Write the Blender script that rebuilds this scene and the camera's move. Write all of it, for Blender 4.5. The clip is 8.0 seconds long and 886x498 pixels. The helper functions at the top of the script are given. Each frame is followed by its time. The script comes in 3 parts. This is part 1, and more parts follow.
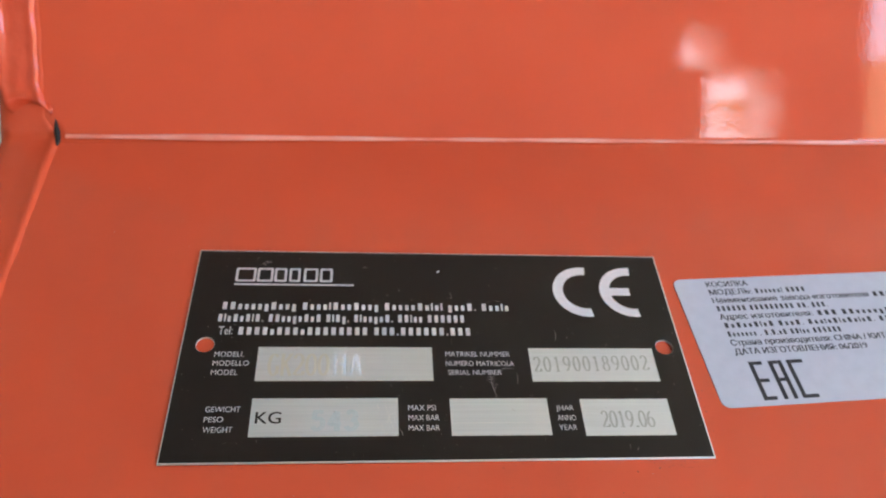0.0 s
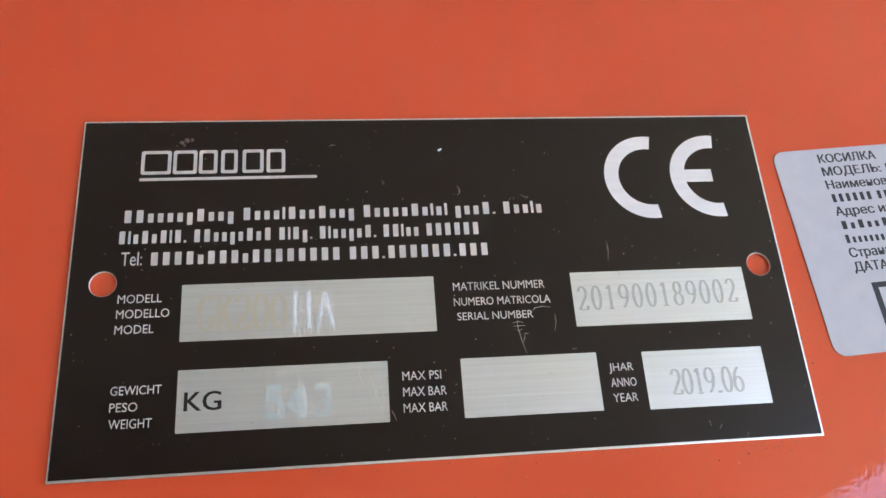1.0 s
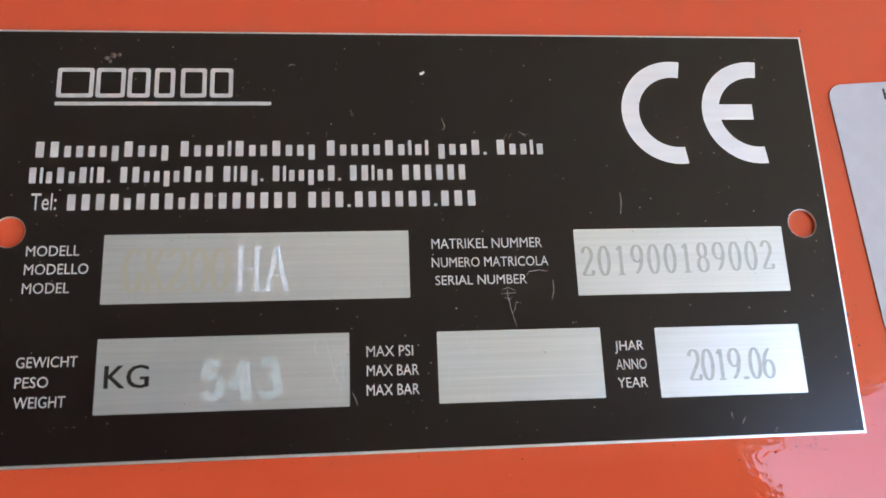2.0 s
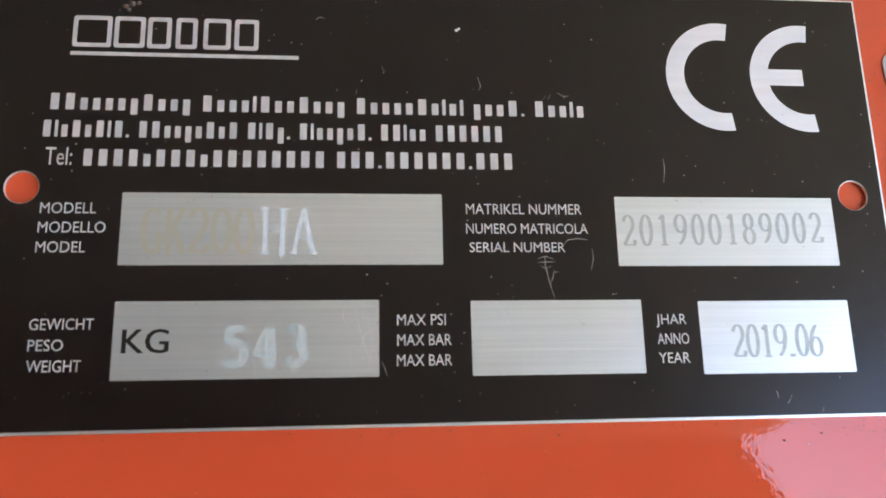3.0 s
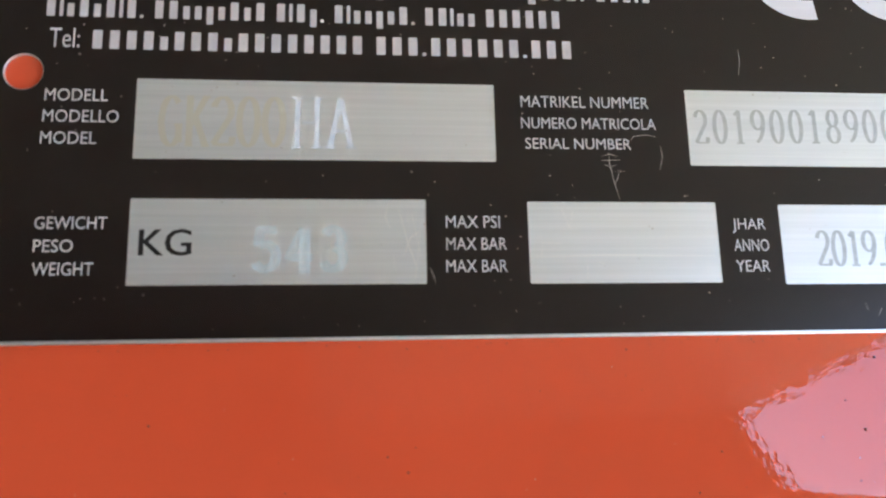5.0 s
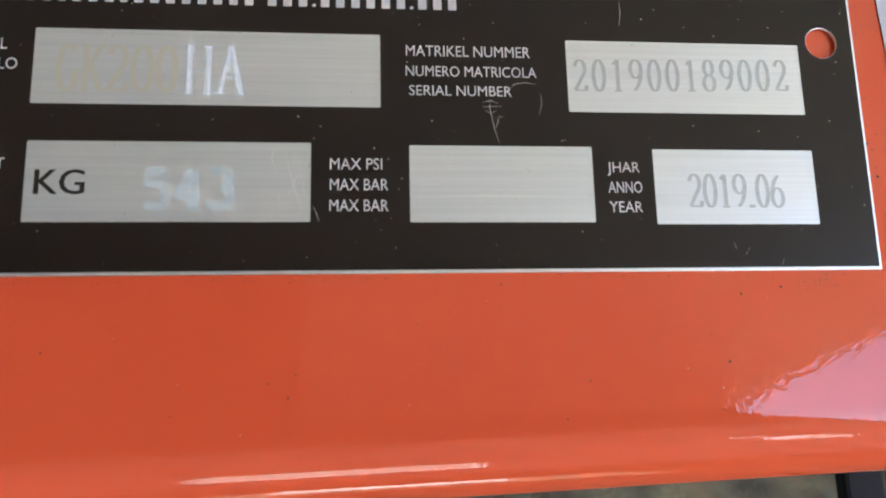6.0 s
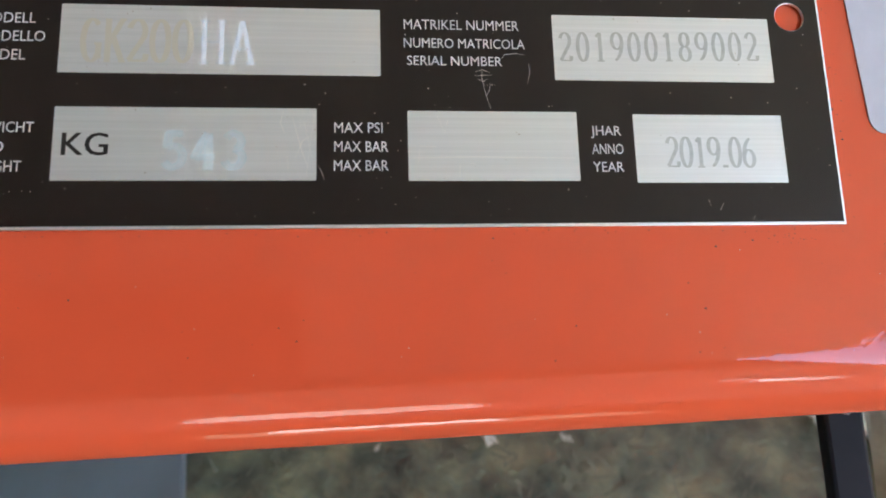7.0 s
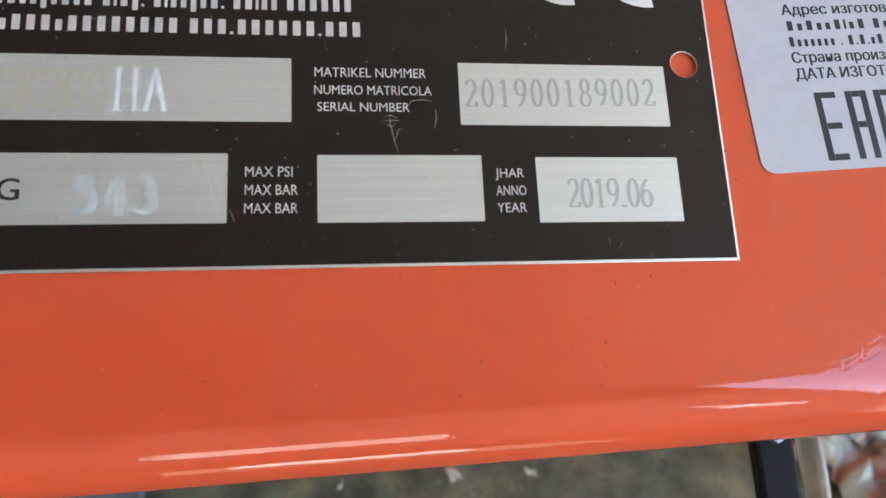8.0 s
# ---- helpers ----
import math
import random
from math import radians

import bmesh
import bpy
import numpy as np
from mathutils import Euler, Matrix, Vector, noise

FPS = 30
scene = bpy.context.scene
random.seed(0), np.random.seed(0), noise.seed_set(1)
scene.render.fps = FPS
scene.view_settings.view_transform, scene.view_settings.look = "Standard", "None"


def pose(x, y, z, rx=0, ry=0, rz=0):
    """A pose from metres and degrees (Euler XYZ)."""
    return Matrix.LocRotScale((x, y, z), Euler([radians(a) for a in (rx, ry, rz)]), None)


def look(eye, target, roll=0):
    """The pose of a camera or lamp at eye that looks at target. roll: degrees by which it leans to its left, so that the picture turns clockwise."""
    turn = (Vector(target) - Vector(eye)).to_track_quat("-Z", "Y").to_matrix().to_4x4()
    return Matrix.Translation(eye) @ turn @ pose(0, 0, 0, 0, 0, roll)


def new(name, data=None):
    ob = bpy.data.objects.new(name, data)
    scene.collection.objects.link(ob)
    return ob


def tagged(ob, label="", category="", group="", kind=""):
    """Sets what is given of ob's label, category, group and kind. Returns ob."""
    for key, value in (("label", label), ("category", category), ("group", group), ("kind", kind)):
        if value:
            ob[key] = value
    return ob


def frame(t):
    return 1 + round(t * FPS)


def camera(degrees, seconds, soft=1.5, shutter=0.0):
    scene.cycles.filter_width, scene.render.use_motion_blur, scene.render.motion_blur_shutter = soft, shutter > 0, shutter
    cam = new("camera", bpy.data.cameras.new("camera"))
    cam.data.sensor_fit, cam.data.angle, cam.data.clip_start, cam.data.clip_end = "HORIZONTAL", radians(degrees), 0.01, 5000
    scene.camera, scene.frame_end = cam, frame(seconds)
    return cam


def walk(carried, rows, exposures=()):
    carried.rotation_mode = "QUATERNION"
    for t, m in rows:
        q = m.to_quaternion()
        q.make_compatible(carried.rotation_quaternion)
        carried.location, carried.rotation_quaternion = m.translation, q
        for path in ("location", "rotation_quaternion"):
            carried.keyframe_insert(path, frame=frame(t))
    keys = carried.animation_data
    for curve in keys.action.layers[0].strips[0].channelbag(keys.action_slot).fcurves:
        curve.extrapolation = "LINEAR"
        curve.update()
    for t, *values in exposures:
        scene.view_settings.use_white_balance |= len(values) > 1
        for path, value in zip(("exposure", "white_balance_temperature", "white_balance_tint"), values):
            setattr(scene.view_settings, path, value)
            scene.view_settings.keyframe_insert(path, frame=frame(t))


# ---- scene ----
# The camera, given in the name plate's own frame (x along it, z up along it, y into it), stands over a tilted hood.
HOOD_HEIGHT, HOOD_TILT = 0.75, 35.0
FACE = pose(0, 0, HOOD_HEIGHT, HOOD_TILT - 90)
PLATE = pose(0, 0, HOOD_HEIGHT, HOOD_TILT) @ pose(0, 0, -0.00047)
cam = camera(58.0, 8.0)
cam.data.dof.use_dof = True
cam.data.dof.focus_distance = 0.13
cam.data.dof.aperture_fstop = 38
PATH = [
    (0, (0.04256, -0.15596, -0.08249), (0.05196, -0.08287, -0.01489), -4.17),
    (0.5, (0.04405, -0.13817, -0.05042), (0.05552, -0.05305, 0.00080), -4.75),
    (1, (0.04469, -0.12507, -0.01546), (0.05611, -0.03282, 0.02142), -4.37),
    (1.5, (0.04967, -0.11587, -0.00101), (0.06017, -0.02020, 0.02614), -3.30),
    (1.7, (0.05298, -0.11123, -0.00059), (0.06258, -0.01518, 0.02552), -2.94),
    (3, (0.04824, -0.10050, -0.00158), (0.05784, -0.00365, 0.02140), -1.32),
    (3.5, (0.04534, -0.08934, -0.00455), (0.05464, 0.00783, 0.01715), -1.16),
    (4, (0.04084, -0.08832, -0.00611), (0.04946, 0.00914, 0.01454), -0.99),
    (5.5, (0.04771, -0.08837, -0.01078), (0.05806, 0.00905, 0.00929), -1.40),
    (6, (0.05639, -0.09203, -0.01555), (0.06596, 0.00562, 0.00378), -1.30),
    (6.5, (0.05629, -0.09638, -0.02177), (0.06605, 0.00113, -0.00188), -1.38),
    (7, (0.05588, -0.09815, -0.02374), (0.06566, -0.00077, -0.00320), -1.68),
    (7.5, (0.05442, -0.10042, -0.02349), (0.06567, -0.00371, -0.00067), -2.03),
    (8, (0.06346, -0.10245, -0.02418), (0.07718, -0.00650, 0.00042), -2.81),
]
walk(cam, [(t, FACE @ look(eye, target, roll)) for t, eye, target, roll in PATH], [(0, 3.71, 5600, 9), (1.5, 3.87, 5800, 9), (4, 3.74, 5800, 9), (8, 3.86, 5600, 8)])

# ---- world, sun, exposure ----
SUN_ELEVATION, SUN_AZIMUTH = 30.0, 188.0
world = bpy.data.worlds.new("sky")
scene.world = world
world.use_nodes = True
wn = world.node_tree
sky = wn.nodes.new("ShaderNodeTexSky")
sky.sky_type = "NISHITA"
sky.sun_disc = False
sky.sun_elevation = radians(SUN_ELEVATION)
sky.sun_rotation = radians(SUN_AZIMUTH)
sky.dust_density = 3.0
haze = wn.nodes.new("ShaderNodeHueSaturation")
haze.inputs["Saturation"].default_value = 1.0
wn.links.new(sky.outputs[0], haze.inputs["Color"])
wn.links.new(haze.outputs[0], wn.nodes["Background"].inputs["Color"])
wn.nodes["Background"].inputs["Strength"].default_value = 0.12
sun_data = bpy.data.lights.new("sun", "SUN")
sun_data.energy, sun_data.angle, sun_data.color = 5.0, radians(0.5), (1.0, 0.93, 0.82)
sun = new("sun", sun_data)
a, e = radians(SUN_AZIMUTH), radians(SUN_ELEVATION)
sun.matrix_world = look((0, 0, 30), Vector((0, 0, 30)) - Vector((math.sin(a) * math.cos(e), math.cos(a) * math.cos(e), math.sin(e))))


# ---- materials ----
def mat(name, base, rough=0.5, metal=0.0, **more):
    m = bpy.data.materials.new(name)
    m.use_nodes = True
    b = m.node_tree.nodes["Principled BSDF"]
    b.inputs["Base Color"].default_value = (*base, 1)
    b.inputs["Roughness"].default_value = rough
    b.inputs["Metallic"].default_value = metal
    for key, value in more.items():
        b.inputs[key.replace("_", " ")].default_value = value
    return m


def noise_node(m, scale, stretch=(1, 1, 1), detail=4.0, rough=0.55):
    n = m.node_tree.nodes
    coord, mapping, tex = n.new("ShaderNodeTexCoord"), n.new("ShaderNodeMapping"), n.new("ShaderNodeTexNoise")
    mapping.inputs["Scale"].default_value = stretch
    tex.inputs["Scale"].default_value, tex.inputs["Detail"].default_value = scale, detail
    tex.inputs["Roughness"].default_value = rough
    m.node_tree.links.new(coord.outputs["Object"], mapping.inputs["Vector"])
    m.node_tree.links.new(mapping.outputs["Vector"], tex.inputs["Vector"])
    return tex.outputs["Fac"]


def ramp(m, fac, stops):
    r = m.node_tree.nodes.new("ShaderNodeValToRGB")
    while len(r.color_ramp.elements) < len(stops):
        r.color_ramp.elements.new(0.5)
    for el, (at, colour) in zip(r.color_ramp.elements, stops):
        el.position, el.color = at, (*colour, 1)
    m.node_tree.links.new(fac, r.inputs["Fac"])
    return r.outputs["Color"]


def set_in(m, key, out):
    m.node_tree.links.new(out, m.node_tree.nodes["Principled BSDF"].inputs[key])


def bump(m, fac, strength, distance, after=None, key="Normal"):
    b = m.node_tree.nodes.new("ShaderNodeBump")
    b.inputs["Strength"].default_value, b.inputs["Distance"].default_value = strength, distance
    m.node_tree.links.new(fac, b.inputs["Height"])
    if after:
        m.node_tree.links.new(after, b.inputs["Normal"])
    set_in(m, key, b.outputs["Normal"])
    return b.outputs["Normal"]


def grey_ramp(m, fac, lo, hi, a=0.3, b=0.7):
    return ramp(m, fac, [(a, (lo,) * 3), (b, (hi,) * 3)])


paint = mat("orange_paint", (0.72, 0.115, 0.03), 0.02, IOR=1.5)
set_in(paint, "Base Color", ramp(paint, noise_node(paint, 14, detail=6), [(0.3, (0.60, 0.081, 0.029)), (0.7, (0.665, 0.096, 0.035))]))
set_in(paint, "Roughness", grey_ramp(paint, noise_node(paint, 60), 0.012, 0.03))
peel = bump(paint, noise_node(paint, 1100, detail=1), 0.045, 0.0002)
bump(paint, noise_node(paint, 150, detail=1), 0.025, 0.0005, peel)

weld_paint = mat("painted_weld", (0.72, 0.115, 0.03), 0.07)
set_in(weld_paint, "Base Color", ramp(weld_paint, noise_node(weld_paint, 90), [(0.3, (0.57, 0.075, 0.03)), (0.7, (0.67, 0.095, 0.04))]))
bump(weld_paint, noise_node(weld_paint, 170, detail=2), 0.5, 0.0008)

aluminium = mat("brushed_aluminium", (0.86, 0.85, 0.84), 0.45, 0.75)
streaks = noise_node(aluminium, 900, (0.02, 1.9, 1), 3, 0.65)
set_in(aluminium, "Base Color", ramp(aluminium, streaks, [(0.28, (0.705, 0.735, 0.745)), (0.72, (0.825, 0.85, 0.865))]))
set_in(aluminium, "Roughness", grey_ramp(aluminium, noise_node(aluminium, 120, (0.3, 1, 1), 1), 0.24, 0.38, 0.0, 1.0))
bump(aluminium, streaks, 0.05, 0.00005)

coating = mat("black_anodised_coating", (0.008, 0.006, 0.0055), 0.22, IOR=1.42)
set_in(coating, "Base Color", ramp(coating, noise_node(coating, 160, detail=8), [(0.3, (0.0105, 0.0062, 0.0052)), (0.8, (0.0145, 0.009, 0.0078))]))
bump(coating, noise_node(coating, 900, (0.012, 1.8, 1), 2), 0.03, 0.00002)

print_silver = mat("silver_print", (0.62, 0.61, 0.60), 0.45, 0.3)
set_in(print_silver, "Base Color", ramp(print_silver, noise_node(print_silver, 500), [(0.3, (0.56, 0.55, 0.54)), (0.7, (0.68, 0.67, 0.66))]))
mark_silver = mat("silver_mark", (0.8, 0.81, 0.83), 0.45, 0.4)
set_in(mark_silver, "Base Color", ramp(mark_silver, noise_node(mark_silver, 900, (0.05, 1, 1)), [(0.3, (0.78, 0.79, 0.81)), (0.7, (0.85, 0.86, 0.88))]))
print_black = mat("black_print", (0.013, 0.011, 0.01), 0.45)
etched_grey = mat("etched_grey", (0.36, 0.37, 0.36), 0.55, 0.6)
set_in(etched_grey, "Base Color", ramp(etched_grey, noise_node(etched_grey, 1200), [(0.3, (0.41, 0.44, 0.425)), (0.7, (0.53, 0.56, 0.54))]))
etched_pale = mat("etched_pale", (0.84, 0.88, 0.92), 0.55, 0.2)
set_in(etched_pale, "Base Color", ramp(etched_pale, noise_node(etched_pale, 900), [(0.3, (0.62, 0.72, 0.74)), (0.7, (0.71, 0.81, 0.84))]))
etched_faint = mat("etched_faint", (0.76, 0.80, 0.82), 0.4, 0.6)
set_in(etched_faint, "Base Color", ramp(etched_faint, noise_node(etched_faint, 700, detail=5), [(0.35, (0.66, 0.73, 0.745)), (0.65, (0.75, 0.82, 0.845))]))
etched_tan = mat("etched_tan", (0.765, 0.76, 0.685), 0.33, 0.74)
etched_white = mat("etched_white", (0.88, 0.9, 0.93), 0.6, 0.05)
set_in(etched_white, "Base Color", ramp(etched_white, noise_node(etched_white, 650, detail=6), [(0.35, (0.61, 0.67, 0.70)), (0.65, (0.76, 0.81, 0.845))]))

bright_scratch = mat("bright_scratch", (0.92, 0.92, 0.89), 0.4, 0.1)
scratch_mat = mat("bare_scratch", (0.55, 0.52, 0.48), 0.5, 0.4)
paper = mat("white_sticker_paper", (0.80, 0.80, 0.82), 0.6, Specular_IOR_Level=0.25)
set_in(paper, "Base Color", ramp(paper, noise_node(paper, 300, detail=6), [(0.3, (0.51, 0.53, 0.585)), (0.7, (0.555, 0.575, 0.63))]))
bump(paper, noise_node(paper, 70, detail=2), 0.2, 0.0003)
# the seam bead's sky highlight, put into its base colour as pale pink
seam_highlight = mat("pink_seam_highlight", (0.82, 0.33, 0.25), 0.12)
set_in(seam_highlight, "Base Color", ramp(seam_highlight, noise_node(seam_highlight, 50), [(0.35, (0.78, 0.2, 0.13)), (0.65, (0.83, 0.4, 0.33))]))
ink = mat("black_ink", (0.02, 0.02, 0.022), 0.5)
grime = mat("dark_grime", (0.075, 0.035, 0.024), 0.8)
dirt_gap = mat("unpainted_seam", (0.015, 0.012, 0.012), 0.8)
black_steel = mat("black_painted_steel", (0.006, 0.0065, 0.009), 0.6, Specular_IOR_Level=0.2)
set_in(black_steel, "Base Color", ramp(black_steel, noise_node(black_steel, 80), [(0.3, (0.004, 0.0045, 0.007)), (0.7, (0.008, 0.009, 0.013))]))
zinc = mat("zinc_plated_steel", (0.45, 0.47, 0.47), 0.5, 1.0)
blue_board_mat = mat("blue_grey_painted_board", (0.12, 0.16, 0.21), 0.55)
set_in(blue_board_mat, "Base Color", ramp(blue_board_mat, noise_node(blue_board_mat, 9, detail=6), [(0.3, (0.085, 0.122, 0.14)), (0.7, (0.12, 0.172, 0.2))]))
film_mat = mat("milky_plastic_film", (0.62, 0.68, 0.58), 0.22)
set_in(film_mat, "Base Color", ramp(film_mat, noise_node(film_mat, 30), [(0.3, (0.33, 0.4, 0.33)), (0.7, (0.56, 0.6, 0.5))]))
strip_mat = mat("yellowed_plastic", (0.4, 0.38, 0.31), 0.3)
set_in(strip_mat, "Base Color", ramp(strip_mat, noise_node(strip_mat, 60, detail=4), [(0.35, (0.24, 0.24, 0.19)), (0.6, (0.42, 0.41, 0.34)), (0.72, (0.62, 0.62, 0.56))]))
soil = mat("packed_soil", (0.12, 0.115, 0.09), 0.9)
set_in(soil, "Base Color", ramp(soil, noise_node(soil, 17, detail=5, rough=0.5), [(0.34, (0.05, 0.07, 0.047)), (0.5, (0.105, 0.135, 0.085)), (0.66, (0.19, 0.22, 0.125))]))
bump(soil, noise_node(soil, 60, detail=8), 0.8, 0.01)
straw_mat = mat("dry_straw", (0.105, 0.13, 0.085), 0.8)
wall_mat = mat("pale_fill_plaster", (0.17, 0.14, 0.12), 0.9)
set_in(wall_mat, "Base Color", ramp(wall_mat, noise_node(wall_mat, 3, detail=8), [(0.3, (0.62, 0.53, 0.45)), (0.7, (0.72, 0.62, 0.53))]))
warm_reflection_mat = mat("warm_reflection_plaster", (0.5, 0.38, 0.24), 0.9)
set_in(warm_reflection_mat, "Base Color", ramp(warm_reflection_mat, noise_node(warm_reflection_mat, 2, detail=8), [(0.3, (0.58, 0.39, 0.19)), (0.7, (0.68, 0.47, 0.25))]))
concrete_mat = mat("grey_bounce_concrete", (0.26, 0.24, 0.22), 0.9)
set_in(concrete_mat, "Base Color", ramp(concrete_mat, noise_node(concrete_mat, 4, detail=9), [(0.3, (0.22, 0.205, 0.185)), (0.7, (0.29, 0.275, 0.25))]))
bump(concrete_mat, noise_node(concrete_mat, 90, detail=6), 0.4, 0.003)
# white only to bounce light onto the upright panel
bounce_wall_mat = mat("white_bounce_plaster", (0.11, 0.095, 0.085), 0.9)
set_in(bounce_wall_mat, "Base Color", ramp(bounce_wall_mat, noise_node(bounce_wall_mat, 3, detail=8), [(0.3, (0.72, 0.70, 0.68)), (0.7, (0.81, 0.79, 0.77))]))
# two tones for unseen boarding: dark at the left, middling at the right
dark_reflection_mat = mat("dark_reflection_boarding", (0.05, 0.04, 0.03), 0.75)
set_in(dark_reflection_mat, "Base Color", ramp(dark_reflection_mat, noise_node(dark_reflection_mat, 6, (0.15, 1, 1), 7), [(0.3, (0.035, 0.027, 0.021)), (0.7, (0.075, 0.058, 0.045))]))
board_mat = mat("midtone_reflection_boarding", (0.2, 0.17, 0.14), 0.8)
set_in(board_mat, "Base Color", ramp(board_mat, noise_node(board_mat, 6, (0.15, 1, 1), 7), [(0.3, (0.15, 0.125, 0.10)), (0.7, (0.24, 0.205, 0.17))]))
roof_mat = mat("unseen_roof_sheeting", (0.2, 0.165, 0.145), 0.7)
set_in(roof_mat, "Base Color", ramp(roof_mat, noise_node(roof_mat, 2.5, detail=8), [(0.3, (0.46, 0.455, 0.45)), (0.7, (0.57, 0.565, 0.56))]))


# ---- builders ----
def mesh_of(name, bm, material, smooth=False):
    me = bpy.data.meshes.new(name)
    bmesh.ops.recalc_face_normals(bm, faces=bm.faces)
    bm.to_mesh(me)
    bm.free()
    me.materials.append(material)
    if smooth:
        me.polygons.foreach_set("use_smooth", [True] * len(me.polygons))
    return me


def part(name, bm, material, parent, label="", m=None, smooth=False):
    me = bm if isinstance(bm, bpy.types.Mesh) else mesh_of(name, bm, material, smooth)
    ob = new(name, me)
    ob.parent = parent
    if m is not None:
        ob.matrix_local = m
    if label:
        ob["label"] = label
    return ob


def thing(name, m, label, category, group="", kind=""):
    ob = new(name)
    ob.empty_display_size = 0.02
    ob.matrix_world = m
    return tagged(ob, label, category, group, kind)


def box_bm(x0, x1, y0, y1, z0, z1, bevel=0.0, segments=2):
    bm = bmesh.new()
    bmesh.ops.create_cube(bm, size=1, matrix=Matrix.LocRotScale(((x0 + x1) / 2, (y0 + y1) / 2, (z0 + z1) / 2), None, (x1 - x0, y1 - y0, z1 - z0)))
    if bevel:
        bmesh.ops.bevel(bm, geom=bm.edges[:], offset=bevel, segments=segments, affect="EDGES", profile=0.5)
    return bm


def cyl_bm(p, q, r, segments=20, bevel=0.0):
    bm = bmesh.new()
    p, q = Vector(p), Vector(q)
    turn = (q - p).to_track_quat("Z", "Y").to_matrix().to_4x4()
    bmesh.ops.create_cone(bm, cap_ends=True, segments=segments, radius1=r, radius2=r, depth=(q - p).length, matrix=Matrix.Translation((p + q) / 2) @ turn)
    if bevel:
        bmesh.ops.bevel(bm, geom=[ed for ed in bm.edges if len(ed.link_faces) == 2 and any(len(f.verts) > 4 for f in ed.link_faces)], offset=bevel, segments=2, affect="EDGES")
    return bm


def sweep_bm(profile, xs, shift=None):
    """A strip through a list of (y, z) places, drawn out along x, with an optional offset of each point."""
    bm = bmesh.new()
    rows = []
    for x in xs:
        rows.append([bm.verts.new(Vector((x, y, z)) + (shift(x, y, z) if shift else Vector())) for y, z in profile])
    for r, s in zip(rows, rows[1:]):
        for i in range(len(profile) - 1):
            bm.faces.new((r[i], s[i], s[i + 1], r[i + 1]))
    return bm


def thicken(bm, by, out=(0, 0, 1)):
    """Gives an open sheet a thickness behind the side that faces out."""
    bmesh.ops.recalc_face_normals(bm, faces=bm.faces)
    bm.normal_update()
    if sum(f.normal.dot(Vector(out)) * f.calc_area() for f in bm.faces) < 0:
        bmesh.ops.reverse_faces(bm, faces=bm.faces[:])
        bm.normal_update()
    front, rim = bm.faces[:], [(ed.verts[0], ed.verts[1]) for ed in bm.edges if len(ed.link_faces) == 1]
    behind = {v: bm.verts.new(v.co - v.normal * by) for v in bm.verts[:]}
    for f in front:
        bm.faces.new([behind[v] for v in reversed(f.verts)])
    for v, w in rim:
        f = bm.faces.new((v, w, behind[w], behind[v]))
        for ed in f.edges:
            if not (ed.verts[0] in behind and ed.verts[1] not in behind):
                ed.smooth = False
    return bm


def outline_mesh(name, splines, material, depth, bevel=0.0):
    """A flat sheet from closed outlines; those inside others are holes."""
    cu = bpy.data.curves.new(name, "CURVE")
    cu.dimensions, cu.fill_mode, cu.extrude, cu.bevel_depth, cu.bevel_resolution = "2D", "BOTH", depth, bevel, 1
    for pts in splines:
        s = cu.splines.new("POLY")
        s.points.add(len(pts) - 1)
        for p, (x, y) in zip(s.points, pts):
            p.co = (x, y, 0, 1)
        s.use_cyclic_u = True
    return curve_to_mesh(name, cu, material)


def curve_to_mesh(name, cu, material):
    ob = bpy.data.objects.new(name, cu)
    scene.collection.objects.link(ob)
    dg = bpy.context.evaluated_depsgraph_get()
    me = bpy.data.meshes.new_from_object(ob.evaluated_get(dg))
    bpy.data.objects.remove(ob)
    bm = bmesh.new()
    bm.from_mesh(me)
    bmesh.ops.remove_doubles(bm, verts=bm.verts, dist=2e-7)
    bm.to_mesh(me)
    bm.free()
    me.name = name
    me.materials.clear()
    me.materials.append(material)
    return me


def text_mesh(words, x0, x1, y0, y1, material, tall="H", heavy=0.0):
    """Lettering that fills the stretch x0 to x1 with its capitals from y0 to y1."""
    def raw(t):
        cu = bpy.data.curves.new("lettering", "FONT")
        cu.body, cu.resolution_u = t, 3
        return curve_to_mesh("lettering", cu, material)
    ref = raw(tall)
    cap = max(v.co.y for v in ref.vertices)
    bpy.data.meshes.remove(ref)
    me = raw(words)
    lo, hi = min(v.co.x for v in me.vertices), max(v.co.x for v in me.vertices)
    sx, sy = (x1 - x0) / (hi - lo), (y1 - y0) / cap
    me.transform(Matrix.Translation((x0, y0, 0)) @ Matrix.Diagonal((sx, sy, 1, 1)) @ Matrix.Translation((-lo, 0, 0)))
    if heavy:
        # a second impression, set a little beside and above the first
        bm = bmesh.new()
        bm.from_mesh(me)
        again = me.copy()
        again.transform(Matrix.Translation((heavy, 0, 4e-6)))
        bm.from_mesh(again)
        bm.to_mesh(me)
        bm.free()
        bpy.data.meshes.remove(again)
    return me


def rect(x0, x1, y0, y1, r=0.0, n=5):
    if not r:
        return [(x0, y0), (x1, y0), (x1, y1), (x0, y1)]
    pts = []
    for cx, cy, a0 in ((x1 - r, y0 + r, -90), (x1 - r, y1 - r, 0), (x0 + r, y1 - r, 90), (x0 + r, y0 + r, 180)):
        pts += [(cx + r * math.cos(radians(a0 + 90 * i / n)), cy + r * math.sin(radians(a0 + 90 * i / n))) for i in range(n + 1)]
    return pts


def circle(cx, cy, r, n=28):
    return [(cx + r * math.cos(2 * math.pi * i / n), cy + r * math.sin(2 * math.pi * i / n)) for i in range(n)]


MM = 0.001


